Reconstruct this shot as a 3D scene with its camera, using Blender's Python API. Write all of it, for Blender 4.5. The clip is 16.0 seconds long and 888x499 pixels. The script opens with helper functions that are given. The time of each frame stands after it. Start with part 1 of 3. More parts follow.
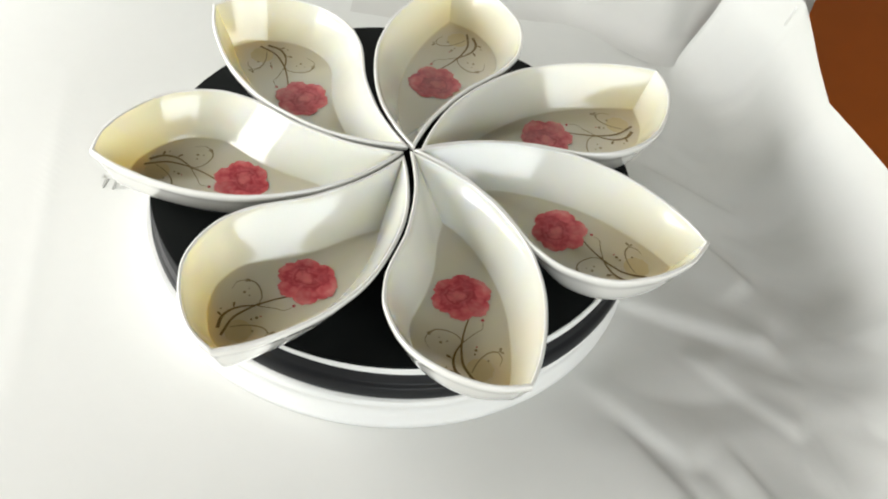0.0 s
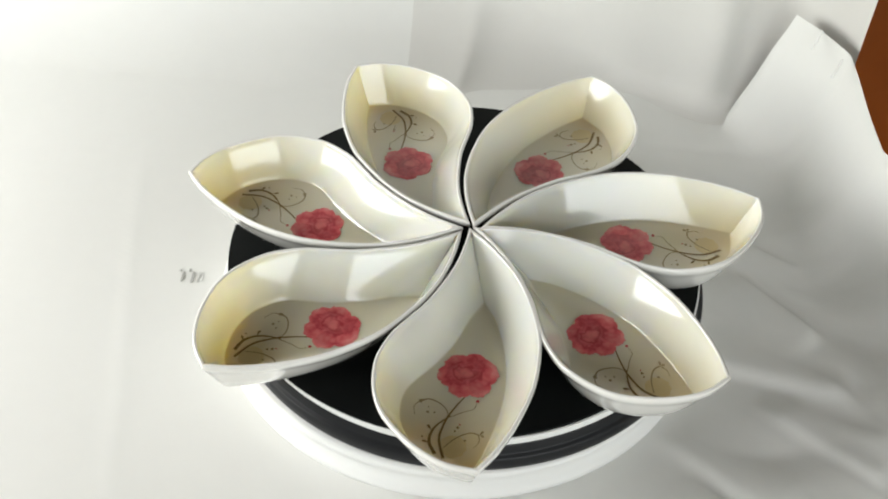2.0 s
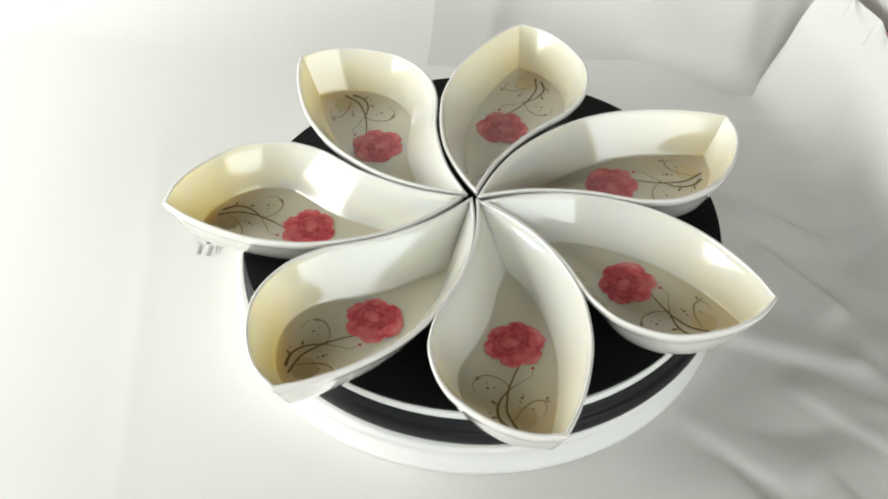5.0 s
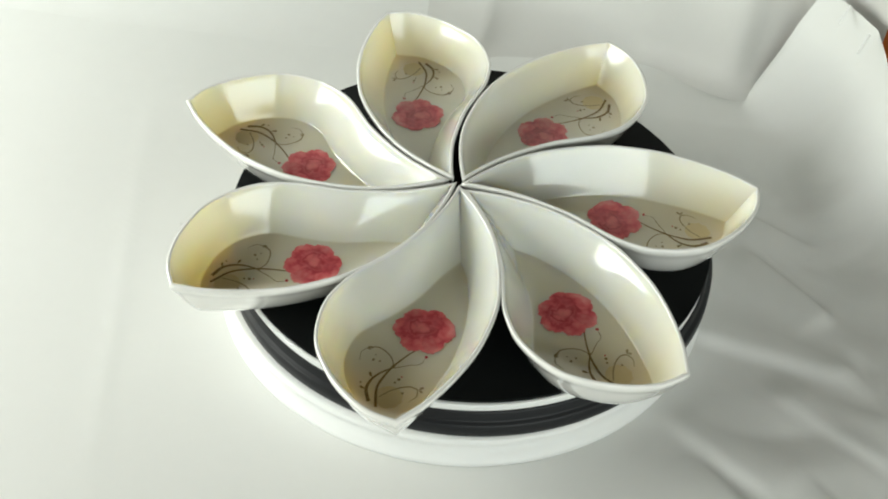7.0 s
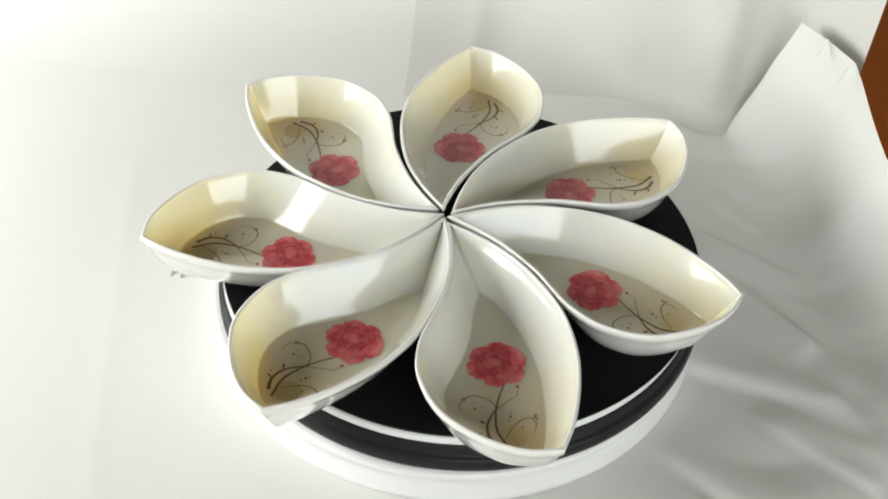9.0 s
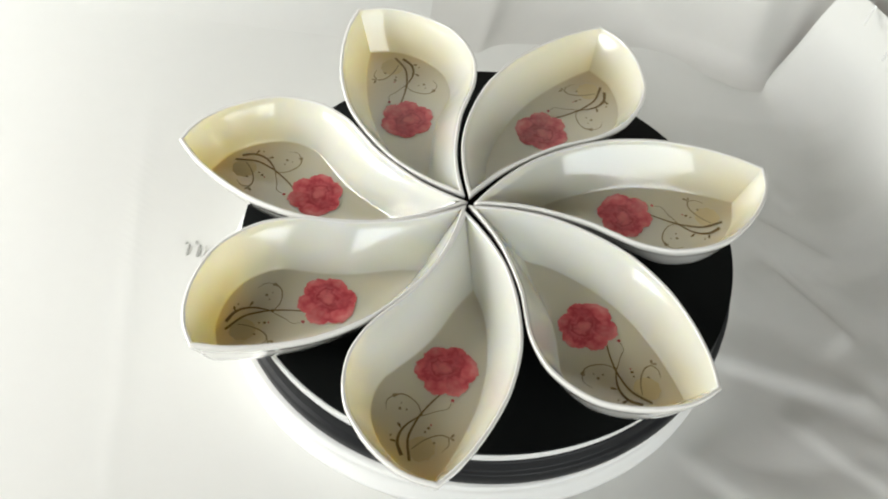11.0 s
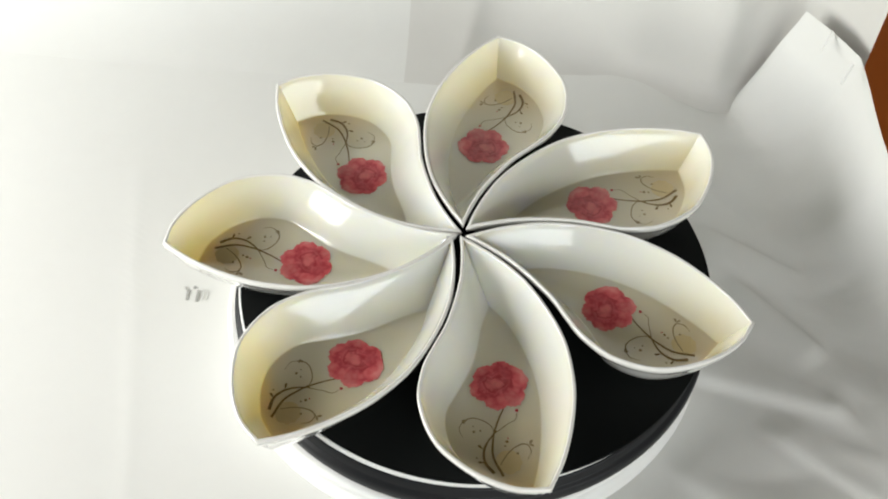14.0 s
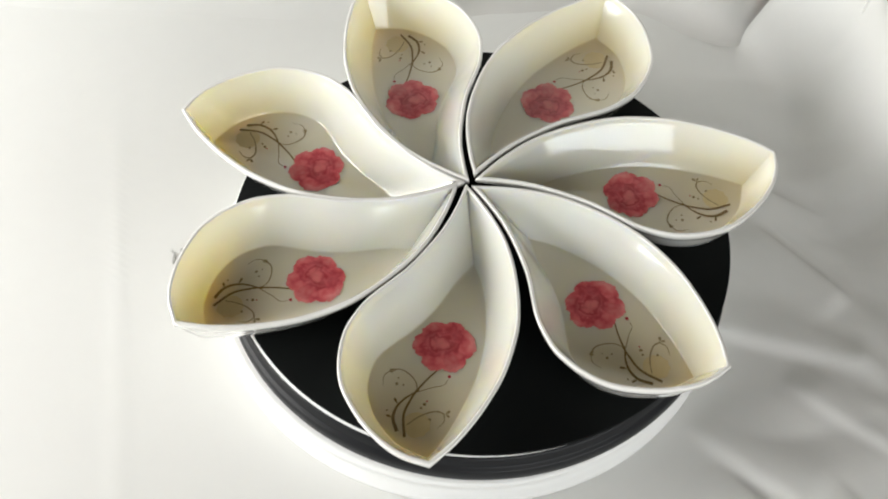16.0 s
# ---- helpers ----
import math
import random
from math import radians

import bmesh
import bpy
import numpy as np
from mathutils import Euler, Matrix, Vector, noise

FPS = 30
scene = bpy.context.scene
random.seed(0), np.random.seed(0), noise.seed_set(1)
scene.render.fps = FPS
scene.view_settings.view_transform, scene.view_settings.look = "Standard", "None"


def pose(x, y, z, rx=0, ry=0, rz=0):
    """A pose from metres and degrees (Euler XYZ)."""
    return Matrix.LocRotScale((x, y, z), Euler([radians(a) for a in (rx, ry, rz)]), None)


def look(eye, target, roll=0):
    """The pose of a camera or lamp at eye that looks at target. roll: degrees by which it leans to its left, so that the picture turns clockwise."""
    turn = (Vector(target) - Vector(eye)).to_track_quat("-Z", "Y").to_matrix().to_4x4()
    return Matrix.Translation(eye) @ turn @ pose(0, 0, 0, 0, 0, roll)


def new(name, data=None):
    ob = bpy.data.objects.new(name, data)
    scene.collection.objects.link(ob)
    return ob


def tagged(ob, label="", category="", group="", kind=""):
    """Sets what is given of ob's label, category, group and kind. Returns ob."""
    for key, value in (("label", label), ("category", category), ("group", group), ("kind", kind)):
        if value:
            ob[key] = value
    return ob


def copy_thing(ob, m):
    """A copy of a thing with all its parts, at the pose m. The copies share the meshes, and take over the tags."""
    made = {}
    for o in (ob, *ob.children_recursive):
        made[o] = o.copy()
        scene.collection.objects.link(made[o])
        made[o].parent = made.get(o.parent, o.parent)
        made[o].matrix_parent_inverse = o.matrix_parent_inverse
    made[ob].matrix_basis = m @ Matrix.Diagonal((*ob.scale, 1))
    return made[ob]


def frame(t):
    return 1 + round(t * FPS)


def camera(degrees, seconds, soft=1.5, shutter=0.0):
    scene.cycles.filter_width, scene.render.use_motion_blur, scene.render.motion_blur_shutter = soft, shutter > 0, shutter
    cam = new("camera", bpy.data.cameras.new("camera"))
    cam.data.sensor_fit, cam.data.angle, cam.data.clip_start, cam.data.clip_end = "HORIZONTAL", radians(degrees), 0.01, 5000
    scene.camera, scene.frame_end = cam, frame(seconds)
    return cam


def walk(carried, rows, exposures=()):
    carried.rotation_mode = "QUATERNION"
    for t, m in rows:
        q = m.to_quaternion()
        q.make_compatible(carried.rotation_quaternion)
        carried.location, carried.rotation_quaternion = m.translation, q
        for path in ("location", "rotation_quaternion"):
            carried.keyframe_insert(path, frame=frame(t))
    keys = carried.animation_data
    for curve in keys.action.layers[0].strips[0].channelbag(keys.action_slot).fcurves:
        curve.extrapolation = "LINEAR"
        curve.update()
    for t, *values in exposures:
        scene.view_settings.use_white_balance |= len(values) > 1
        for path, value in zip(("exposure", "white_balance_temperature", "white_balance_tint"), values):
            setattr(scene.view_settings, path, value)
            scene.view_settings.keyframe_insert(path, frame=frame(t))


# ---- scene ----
# the hand-held camera
PATH = [
    (0.0, 0.0178, -0.4480, 0.4692, 42.824, -5.585, 4.683),
    (0.5, 0.0232, -0.4421, 0.4716, 44.463, -3.604, 5.681),
    (1.0, 0.0094, -0.4406, 0.4749, 45.131, -2.409, 4.174),
    (1.5, -0.0000, -0.4487, 0.4792, 46.208, -1.924, 2.593),
    (2.0, 0.0050, -0.4566, 0.4838, 45.900, -1.347, 3.457),
    (2.5, -0.0006, -0.4596, 0.4814, 45.186, -0.477, 3.901),
    (3.0, 0.0032, -0.4578, 0.4751, 45.622, 0.324, 2.292),
    (3.2, 0.0059, -0.4537, 0.4718, 45.300, 0.723, 2.457),
    (5.3, 0.0240, -0.4500, 0.4749, 44.893, -0.185, 6.549),
    (5.5, 0.0228, -0.4482, 0.4707, 45.041, -1.660, 6.792),
    (6.0, 0.0273, -0.4499, 0.4596, 45.175, -1.573, 6.260),
    (6.5, 0.0266, -0.4558, 0.4517, 46.192, -1.069, 5.947),
    (7.0, 0.0190, -0.4536, 0.4638, 45.283, -2.093, 6.139),
    (7.5, 0.0176, -0.4570, 0.4651, 45.876, -2.239, 5.984),
    (8.0, 0.0188, -0.4589, 0.4663, 46.965, -1.262, 4.762),
    (8.5, 0.0127, -0.4578, 0.4695, 46.858, -1.858, 4.484),
    (8.7, 0.0101, -0.4587, 0.4648, 47.169, -2.212, 4.353),
    (10.8, 0.0114, -0.4050, 0.5015, 41.279, -1.593, 5.938),
    (11.0, 0.0021, -0.3883, 0.5060, 39.289, -1.879, 5.574),
    (11.5, -0.0111, -0.3662, 0.5204, 36.496, -0.915, 3.788),
    (12.0, -0.0090, -0.3743, 0.5335, 37.963, -0.331, 4.215),
    (12.5, -0.0112, -0.3888, 0.5407, 38.166, -0.821, 5.054),
    (13.0, -0.0106, -0.3993, 0.5423, 39.499, -1.151, 5.442),
    (13.5, -0.0076, -0.4018, 0.5433, 39.903, -0.906, 3.425),
    (14.0, -0.0086, -0.3918, 0.5398, 39.285, -1.257, 2.585),
    (14.5, -0.0075, -0.3785, 0.5355, 38.146, -0.537, 2.370),
    (15.0, -0.0134, -0.3670, 0.5318, 37.392, -1.237, 1.982),
    (15.5, -0.0104, -0.3625, 0.5273, 36.115, -1.093, 1.690),
    (16.0, -0.0129, -0.3605, 0.5177, 36.130, -0.441, 1.049),
]
# the camera's own exposure and white balance drift
EXPOSURES = [(0.0, -0.05, 6500, 8), (1.0, -0.28, 6500, 8), (1.5, -0.28, 6500, 8), (2.0, -0.27, 6500, 8), (2.5, -0.25, 6500, 7), (3.0, -0.22, 6500, 6), (5.5, -0.17, 6500, 7), (6.5, -0.31, 6500, 7), (7.0, -0.31, 6500, 1),
             (7.5, -0.31, 6500, 4), (8.5, -0.22, 6500, 7), (11.0, -0.20, 6500, 8), (13.0, -0.20, 6500, 8), (14.5, -0.20, 6500, 8), (16.0, -0.18, 6500, 10)]
cam = camera(40.28, 16.0, soft=2.0)
walk(cam, [(t, pose(x, y, z, a, b, c)) for t, x, y, z, a, b, c in PATH], EXPOSURES)

# ---- light: daylight through a window in the west wall and one in the south wall ----
world = bpy.data.worlds.new("world")
scene.world = world
world.use_nodes = True
wn = world.node_tree.nodes
sky = wn.new("ShaderNodeTexSky")
sky.sky_type, sky.sun_disc = "NISHITA", False
sky.sun_elevation, sky.sun_rotation = radians(35), radians(-80)
world.node_tree.links.new(sky.outputs[0], wn["Background"].inputs[0])
wn["Background"].inputs[1].default_value = 0.25


def window_light(name, eye, target, w, h, watts, colour):
    lamp = bpy.data.lights.new(name, "AREA")
    lamp.shape, lamp.size, lamp.size_y, lamp.energy, lamp.color = "RECTANGLE", w, h, watts, colour
    ob = new(name, lamp)
    ob.matrix_world = look(eye, target)
    return ob


WEST, SOUTH = -0.66, -0.80        # inner faces of the two walls with windows
WIN_W = (-0.42, 0.24, 0.10, 0.50)  # y0, y1, z0, z1 of the west window
WIN_S = (0.02, 1.15, 0.15, 0.62)    # x0, x1, z0, z1 of the south window
window_light("window_light_west", (WEST - 0.03, sum(WIN_W[:2]) / 2, sum(WIN_W[2:]) / 2), (0.0, sum(WIN_W[:2]) / 2, sum(WIN_W[2:]) / 2),
             WIN_W[1] - WIN_W[0], WIN_W[3] - WIN_W[2], 8.2, (1.0, 0.985, 0.935))
window_light("window_light_south", (sum(WIN_S[:2]) / 2, SOUTH - 0.03, sum(WIN_S[2:]) / 2), (sum(WIN_S[:2]) / 2, 0.0, sum(WIN_S[2:]) / 2),
             WIN_S[1] - WIN_S[0], WIN_S[3] - WIN_S[2], 8.3, (1.0, 0.98, 0.915))


# ---- materials ----
def material(name, colour, rough=0.5, grain=0.0, scale=60.0, blotch=0.0, blotch_scale=8.0, bump=0.0, coat=0.0, metal=0.0, spec=0.5, dark=None):
    """A surface with variation at two scales and a fine relief."""
    m = bpy.data.materials.new(name)
    m.use_nodes = True
    nt = m.node_tree
    n, link = nt.nodes, nt.links.new
    b = n["Principled BSDF"]
    b.inputs["Roughness"].default_value = rough
    b.inputs["Metallic"].default_value = metal
    b.inputs["Coat Weight"].default_value = coat
    b.inputs["Coat Roughness"].default_value = 0.05
    b.inputs["Specular IOR Level"].default_value = spec
    co = n.new("ShaderNodeTexCoord")
    big, fine = n.new("ShaderNodeTexNoise"), n.new("ShaderNodeTexNoise")
    big.inputs["Scale"].default_value, fine.inputs["Scale"].default_value = blotch_scale, scale
    fine.inputs["Detail"].default_value = 4
    for t in (big, fine):
        link(co.outputs["Object"], t.inputs["Vector"])
    mix1, mix2 = n.new("ShaderNodeMix"), n.new("ShaderNodeMix")
    for mx in (mix1, mix2):
        mx.data_type = "RGBA"
    low = dark or tuple(c * 0.75 for c in colour)
    mix1.inputs[6].default_value = (*colour, 1)
    mix1.inputs[7].default_value = (*low, 1)
    f1 = n.new("ShaderNodeMath")
    f1.operation, f1.use_clamp = "MULTIPLY", True
    f1.inputs[1].default_value = blotch
    link(big.outputs[0], f1.inputs[0])
    link(f1.outputs[0], mix1.inputs[0])
    link(mix1.outputs[2], mix2.inputs[6])
    mix2.inputs[7].default_value = (*[c * 0.6 for c in low], 1)
    f2 = n.new("ShaderNodeMath")
    f2.operation, f2.use_clamp = "MULTIPLY", True
    f2.inputs[1].default_value = grain
    link(fine.outputs[0], f2.inputs[0])
    link(f2.outputs[0], mix2.inputs[0])
    link(mix2.outputs[2], b.inputs["Base Color"])
    if bump:
        bp = n.new("ShaderNodeBump")
        bp.inputs["Strength"].default_value = bump
        bp.inputs["Distance"].default_value = 0.001
        link(fine.outputs[0], bp.inputs["Height"])
        link(bp.outputs[0], b.inputs["Normal"])
    return m


PAPER = material("white_paper", (0.73, 0.735, 0.715), 0.55, 0.06, 90, 0.2, 9, 0.08, dark=(0.65, 0.65, 0.615))
# white paper darkened to stand in for weaker light on the right backdrop
SHADED_PAPER = material("shaded_white_paper", (0.64, 0.635, 0.61), 0.6, 0.06, 90, 0.25, 9, 0.08, dark=(0.57, 0.565, 0.535))
MELAMINE = material("cream_melamine", (0.785, 0.775, 0.675), 0.12, 0.03, 220, 0.15, 30, 0.0, coat=0.75, dark=(0.80, 0.775, 0.67))
WHITE_MELAMINE = material("white_melamine", (0.83, 0.825, 0.79), 0.12, 0.03, 220, 0.12, 30, 0.0, coat=1.0, dark=(0.80, 0.79, 0.74))
mb = MELAMINE.node_tree.nodes["Principled BSDF"]
mb.inputs["Subsurface Weight"].default_value = 0.55
mb.inputs["Subsurface Radius"].default_value = (1.0, 0.80, 0.40)
mb.inputs["Subsurface Scale"].default_value = 0.012


def ochre_and_glow(m, tint, x0, x1, most):
    """An ochre glaze mixed with painted wall glow and bed shade; it deepens towards the dish's tip and on its bed."""
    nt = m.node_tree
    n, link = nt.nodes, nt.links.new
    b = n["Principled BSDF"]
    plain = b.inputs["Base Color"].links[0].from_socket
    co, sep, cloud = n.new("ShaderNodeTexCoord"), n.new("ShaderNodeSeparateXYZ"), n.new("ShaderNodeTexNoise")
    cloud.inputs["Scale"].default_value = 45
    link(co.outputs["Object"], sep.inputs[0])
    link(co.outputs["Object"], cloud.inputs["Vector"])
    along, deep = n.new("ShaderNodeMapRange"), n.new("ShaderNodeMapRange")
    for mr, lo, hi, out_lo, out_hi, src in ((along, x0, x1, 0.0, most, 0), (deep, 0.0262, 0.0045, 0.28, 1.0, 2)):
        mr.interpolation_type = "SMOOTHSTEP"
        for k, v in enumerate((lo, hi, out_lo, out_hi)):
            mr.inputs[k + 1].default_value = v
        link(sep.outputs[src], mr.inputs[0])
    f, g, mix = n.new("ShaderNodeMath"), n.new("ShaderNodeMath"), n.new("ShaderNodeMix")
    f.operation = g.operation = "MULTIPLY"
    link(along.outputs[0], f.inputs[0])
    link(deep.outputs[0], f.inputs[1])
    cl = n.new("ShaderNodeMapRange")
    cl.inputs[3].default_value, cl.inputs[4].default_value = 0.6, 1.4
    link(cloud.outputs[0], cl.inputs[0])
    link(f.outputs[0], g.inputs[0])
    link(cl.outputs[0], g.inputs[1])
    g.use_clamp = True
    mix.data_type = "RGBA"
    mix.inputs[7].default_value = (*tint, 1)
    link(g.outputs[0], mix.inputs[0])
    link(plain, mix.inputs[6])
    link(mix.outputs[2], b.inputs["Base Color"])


def bed_wash_shade(m, tint, most):
    """A beige wash over the whole flat bed, up to its edge: part print, part painted shade."""
    nt = m.node_tree
    n, link = nt.nodes, nt.links.new
    b = n["Principled BSDF"]
    plain = b.inputs["Base Color"].links[0].from_socket
    co, sep, mr, mix = n.new("ShaderNodeTexCoord"), n.new("ShaderNodeSeparateXYZ"), n.new("ShaderNodeMapRange"), n.new("ShaderNodeMix")
    link(co.outputs["Object"], sep.inputs[0])
    for k, v in enumerate((0.0048, 0.0042, 0.0, most)):
        mr.inputs[k + 1].default_value = v
    link(sep.outputs[2], mr.inputs[0])
    mix.data_type = "RGBA"
    mix.inputs[7].default_value = (*tint, 1)
    mix.blend_type = "MULTIPLY"
    link(mr.outputs[0], mix.inputs[0])
    link(plain, mix.inputs[6])
    link(mix.outputs[2], b.inputs["Base Color"])


# ochre at the tip, plus light through the walls put into the colour
ochre_and_glow(MELAMINE, (0.70, 0.54, 0.26), -0.010, 0.056, 0.38)
# also darkens the bed's colour for the shade between the walls
bed_wash_shade(MELAMINE, (0.82, 0.77, 0.66), 0.75)
MAT_BLACK = material("black_vinyl", (0.005, 0.006, 0.006), 0.6, 0.2, 700, 0.3, 30, 0.05, spec=0.07)
BAND_BLACK = material("black_plastic", (0.013, 0.014, 0.016), 0.42, 0.2, 300, 0.3, 30, 0.03, spec=0.22)
WHITE_PLASTIC = material("white_plastic", (0.82, 0.83, 0.82), 0.30, 0.03, 200, 0.1, 25)
BLOOM_AT = ((79.3 - 85.0) / 1000, (-3.2 + 10.0) / 1000)  # the bloom's centre on the dish


def rose_print(name, gain):
    """The printed rose: a pale heart, a dark ragged throat, mid-red petals and paler ruffled edges."""
    m = material(name, (0.66, 0.13, 0.145), 0.2, 0.12, 900, 0.0, 90)
    nt = m.node_tree
    n, link = nt.nodes, nt.links.new
    co, away, warp, streak = n.new("ShaderNodeTexCoord"), n.new("ShaderNodeVectorMath"), n.new("ShaderNodeTexNoise"), n.new("ShaderNodeTexNoise")
    away.operation = "DISTANCE"
    away.inputs[1].default_value = (*BLOOM_AT, 0.0042)
    warp.inputs["Scale"].default_value, warp.inputs["Detail"].default_value = 130, 2
    streak.inputs["Scale"].default_value, streak.inputs["Detail"].default_value = 260, 2
    for t in (warp, streak):
        link(co.outputs["Object"], t.inputs["Vector"])
    link(co.outputs["Object"], away.inputs[0])
    shift, total, wide = n.new("ShaderNodeMath"), n.new("ShaderNodeMath"), n.new("ShaderNodeMath")
    shift.operation, total.operation, wide.operation = "MULTIPLY_ADD", "ADD", "MULTIPLY"
    shift.inputs[1].default_value, shift.inputs[2].default_value = 0.024, -0.012
    link(warp.outputs[0], shift.inputs[0])
    link(away.outputs["Value"], total.inputs[0])
    link(shift.outputs[0], total.inputs[1])
    wide.inputs[1].default_value = 1 / 0.016
    link(total.outputs[0], wide.inputs[0])
    ramp = n.new("ShaderNodeValToRGB")
    stops = ((0.0, (0.62, 0.16, 0.165)), (0.12, (0.60, 0.13, 0.14)), (0.25, (0.40, 0.05, 0.065)), (0.38, (0.56, 0.10, 0.115)), (0.48, (0.46, 0.062, 0.08)),
             (0.60, (0.62, 0.11, 0.125)), (0.80, (0.68, 0.155, 0.165)), (1.0, (0.73, 0.24, 0.24)))
    while len(ramp.color_ramp.elements) < len(stops):
        ramp.color_ramp.elements.new(0.5)
    for e, (at, c) in zip(ramp.color_ramp.elements, stops):
        e.position, e.color = at, (*[min(0.9, v * gain) for v in c], 1)
    link(wide.outputs[0], ramp.inputs[0])
    mix, amount = n.new("ShaderNodeMix"), n.new("ShaderNodeMapRange")
    mix.data_type = "RGBA"
    amount.inputs[1].default_value, amount.inputs[2].default_value, amount.inputs[4].default_value = 0.45, 0.85, 0.35
    link(streak.outputs[0], amount.inputs[0])
    link(amount.outputs[0], mix.inputs[0])
    link(ramp.outputs[0], mix.inputs[6])
    mix.inputs[7].default_value = (0.72 * gain, 0.27 * gain, 0.27 * gain, 1)
    link(mix.outputs[2], n["Principled BSDF"].inputs["Base Color"])
    return m


ROSE, ROSE_LIGHT, ROSE_DARK = rose_print("rose_print", 1.0), rose_print("rose_print_pale", 1.07), rose_print("rose_print_deep", 0.9)
BERRY = material("berry_print", (0.50, 0.07, 0.085), 0.25, 0.3, 260)
STEM = material("stem_print", (0.26, 0.18, 0.08), 0.25, 0.3, 300, 0.5, 120)
CURL = material("tendril_print", (0.35, 0.275, 0.155), 0.25, 0.3, 300, 0.5, 120)
OCHRE = material("ochre_print", (0.63, 0.50, 0.25), 0.2, 0.15, 300, 0.8, 140, dark=(0.66, 0.57, 0.37))
WOOD = material("orange_wood", (0.78, 0.20, 0.028), 0.35, 0.25, 40, 0.5, 6, 0.05, dark=(0.64, 0.145, 0.018))
OLIVE = material("olive_laminate", (0.13, 0.115, 0.045), 0.5, 0.2, 120, 0.4, 14, 0.05)
CABLE = material("dark_rubber", (0.02, 0.02, 0.018), 0.5, 0.2, 200)
INK = material("grey_ink", (0.42, 0.42, 0.40), 0.6, 0.2, 300)
TAPE = material("clear_tape", (0.85, 0.86, 0.85), 0.08, 0.02, 100, coat=0.6)
PLASTER = material("plaster", (0.38, 0.36, 0.32), 0.8, 0.1, 20, 0.3, 2, 0.2)
DARK_FLOOR = material("floor_tile", (0.30, 0.28, 0.25), 0.5, 0.1, 20, 0.3, 2)


# ---- mesh helpers ----
def part(name, bm, mat, parent=None, label="", smooth=True):
    """Links a bmesh as one mesh object under a thing."""
    me = bpy.data.meshes.new(name)
    bmesh.ops.recalc_face_normals(bm, faces=bm.faces)
    bm.to_mesh(me)
    bm.free()
    me.materials.append(mat)
    for f in me.polygons:
        f.use_smooth = smooth
    ob = new(name, me)
    ob.parent = parent
    if label:
        tagged(ob, label)
    return ob


def lathe(profile, seg=160, centre=(0, 0)):
    """A closed body of revolution from a profile of (radius, z) that runs from the axis round to the axis."""
    bm = bmesh.new()
    rings = []
    for r, z in profile:
        if r < 1e-6:
            rings.append([bm.verts.new((centre[0], centre[1], z))])
        else:
            rings.append([bm.verts.new((centre[0] + r * math.cos(2 * math.pi * i / seg), centre[1] + r * math.sin(2 * math.pi * i / seg), z)) for i in range(seg)])
    for a, b in zip(rings, rings[1:]):
        for i in range(seg):
            j = (i + 1) % seg
            if len(a) == 1:
                bm.faces.new((a[0], b[j], b[i]))
            elif len(b) == 1:
                bm.faces.new((a[i], a[j], b[0]))
            else:
                bm.faces.new((a[i], a[j], b[j], b[i]))
    return bm


def rounded(r, z0, z1, bevel, n=4):
    """Profile of a disc with rounded edges."""
    out = [(0, z0)]
    for i in range(n + 1):
        a = math.pi / 2 * i / n
        out.append((r - bevel + bevel * math.sin(a), z0 + bevel - bevel * math.cos(a)))
    for i in range(n + 1):
        a = math.pi / 2 * i / n
        out.append((r - bevel + bevel * math.cos(a), z1 - bevel + bevel * math.sin(a)))
    return out + [(0, z1)]


def spline(points, n):
    """n + 1 points, evenly spaced along a smooth curve through the given ones."""
    p = np.array(points, float)
    q = np.vstack([2 * p[0] - p[1], p, 2 * p[-1] - p[-2]])
    fine = []
    for i in range(1, len(q) - 2):
        for k in range(12):
            t = k / 12
            fine.append(0.5 * (2 * q[i] + (q[i + 1] - q[i - 1]) * t + (2 * q[i - 1] - 5 * q[i] + 4 * q[i + 1] - q[i + 2]) * t ** 2
                               + (3 * q[i] - q[i - 1] - 3 * q[i + 1] + q[i + 2]) * t ** 3))
    fine.append(p[-1])
    fine = np.array(fine)
    d = np.r_[0, np.cumsum(np.linalg.norm(np.diff(fine, axis=0), axis=1))]
    s = np.linspace(0, d[-1], n + 1)
    return np.stack([np.interp(s, d, fine[:, k]) for k in range(p.shape[1])], 1)


def polyline(points, n):
    """n + 1 points, evenly spaced along straight stretches between the given ones."""
    p = np.array(points, float)
    d = np.r_[0, np.cumsum(np.linalg.norm(np.diff(p, axis=0), axis=1))]
    s = np.linspace(0, d[-1], n + 1)
    return np.stack([np.interp(s, d, p[:, k]) for k in range(p.shape[1])], 1)


# ---- the setting ----
def sheet_mesh(f, us, vs, thick=0.0006):
    """A thin sheet with two faces from a surface f(u, v)."""
    bm = bmesh.new()
    top = [[bm.verts.new(f(u, v)) for v in vs] for u in us]
    for i in range(len(us) - 1):
        for j in range(len(vs) - 1):
            bm.faces.new((top[i][j], top[i + 1][j], top[i + 1][j + 1], top[i][j + 1]))
    bm.normal_update()
    return bm


def fold(x, y, ax, ay, bx, by, width):
    """A soft ridge along the line from a to b."""
    dx, dy = bx - ax, by - ay
    L = math.hypot(dx, dy)
    t = ((x - ax) * dx + (y - ay) * dy) / L / L
    d = abs((x - ax) * dy - (y - ay) * dx) / L
    fade = max(0.0, min(1.0, 4 * min(t, 1 - t))) if 0 < t < 1 else 0.0
    return fade * math.exp(-(d / width) ** 2)


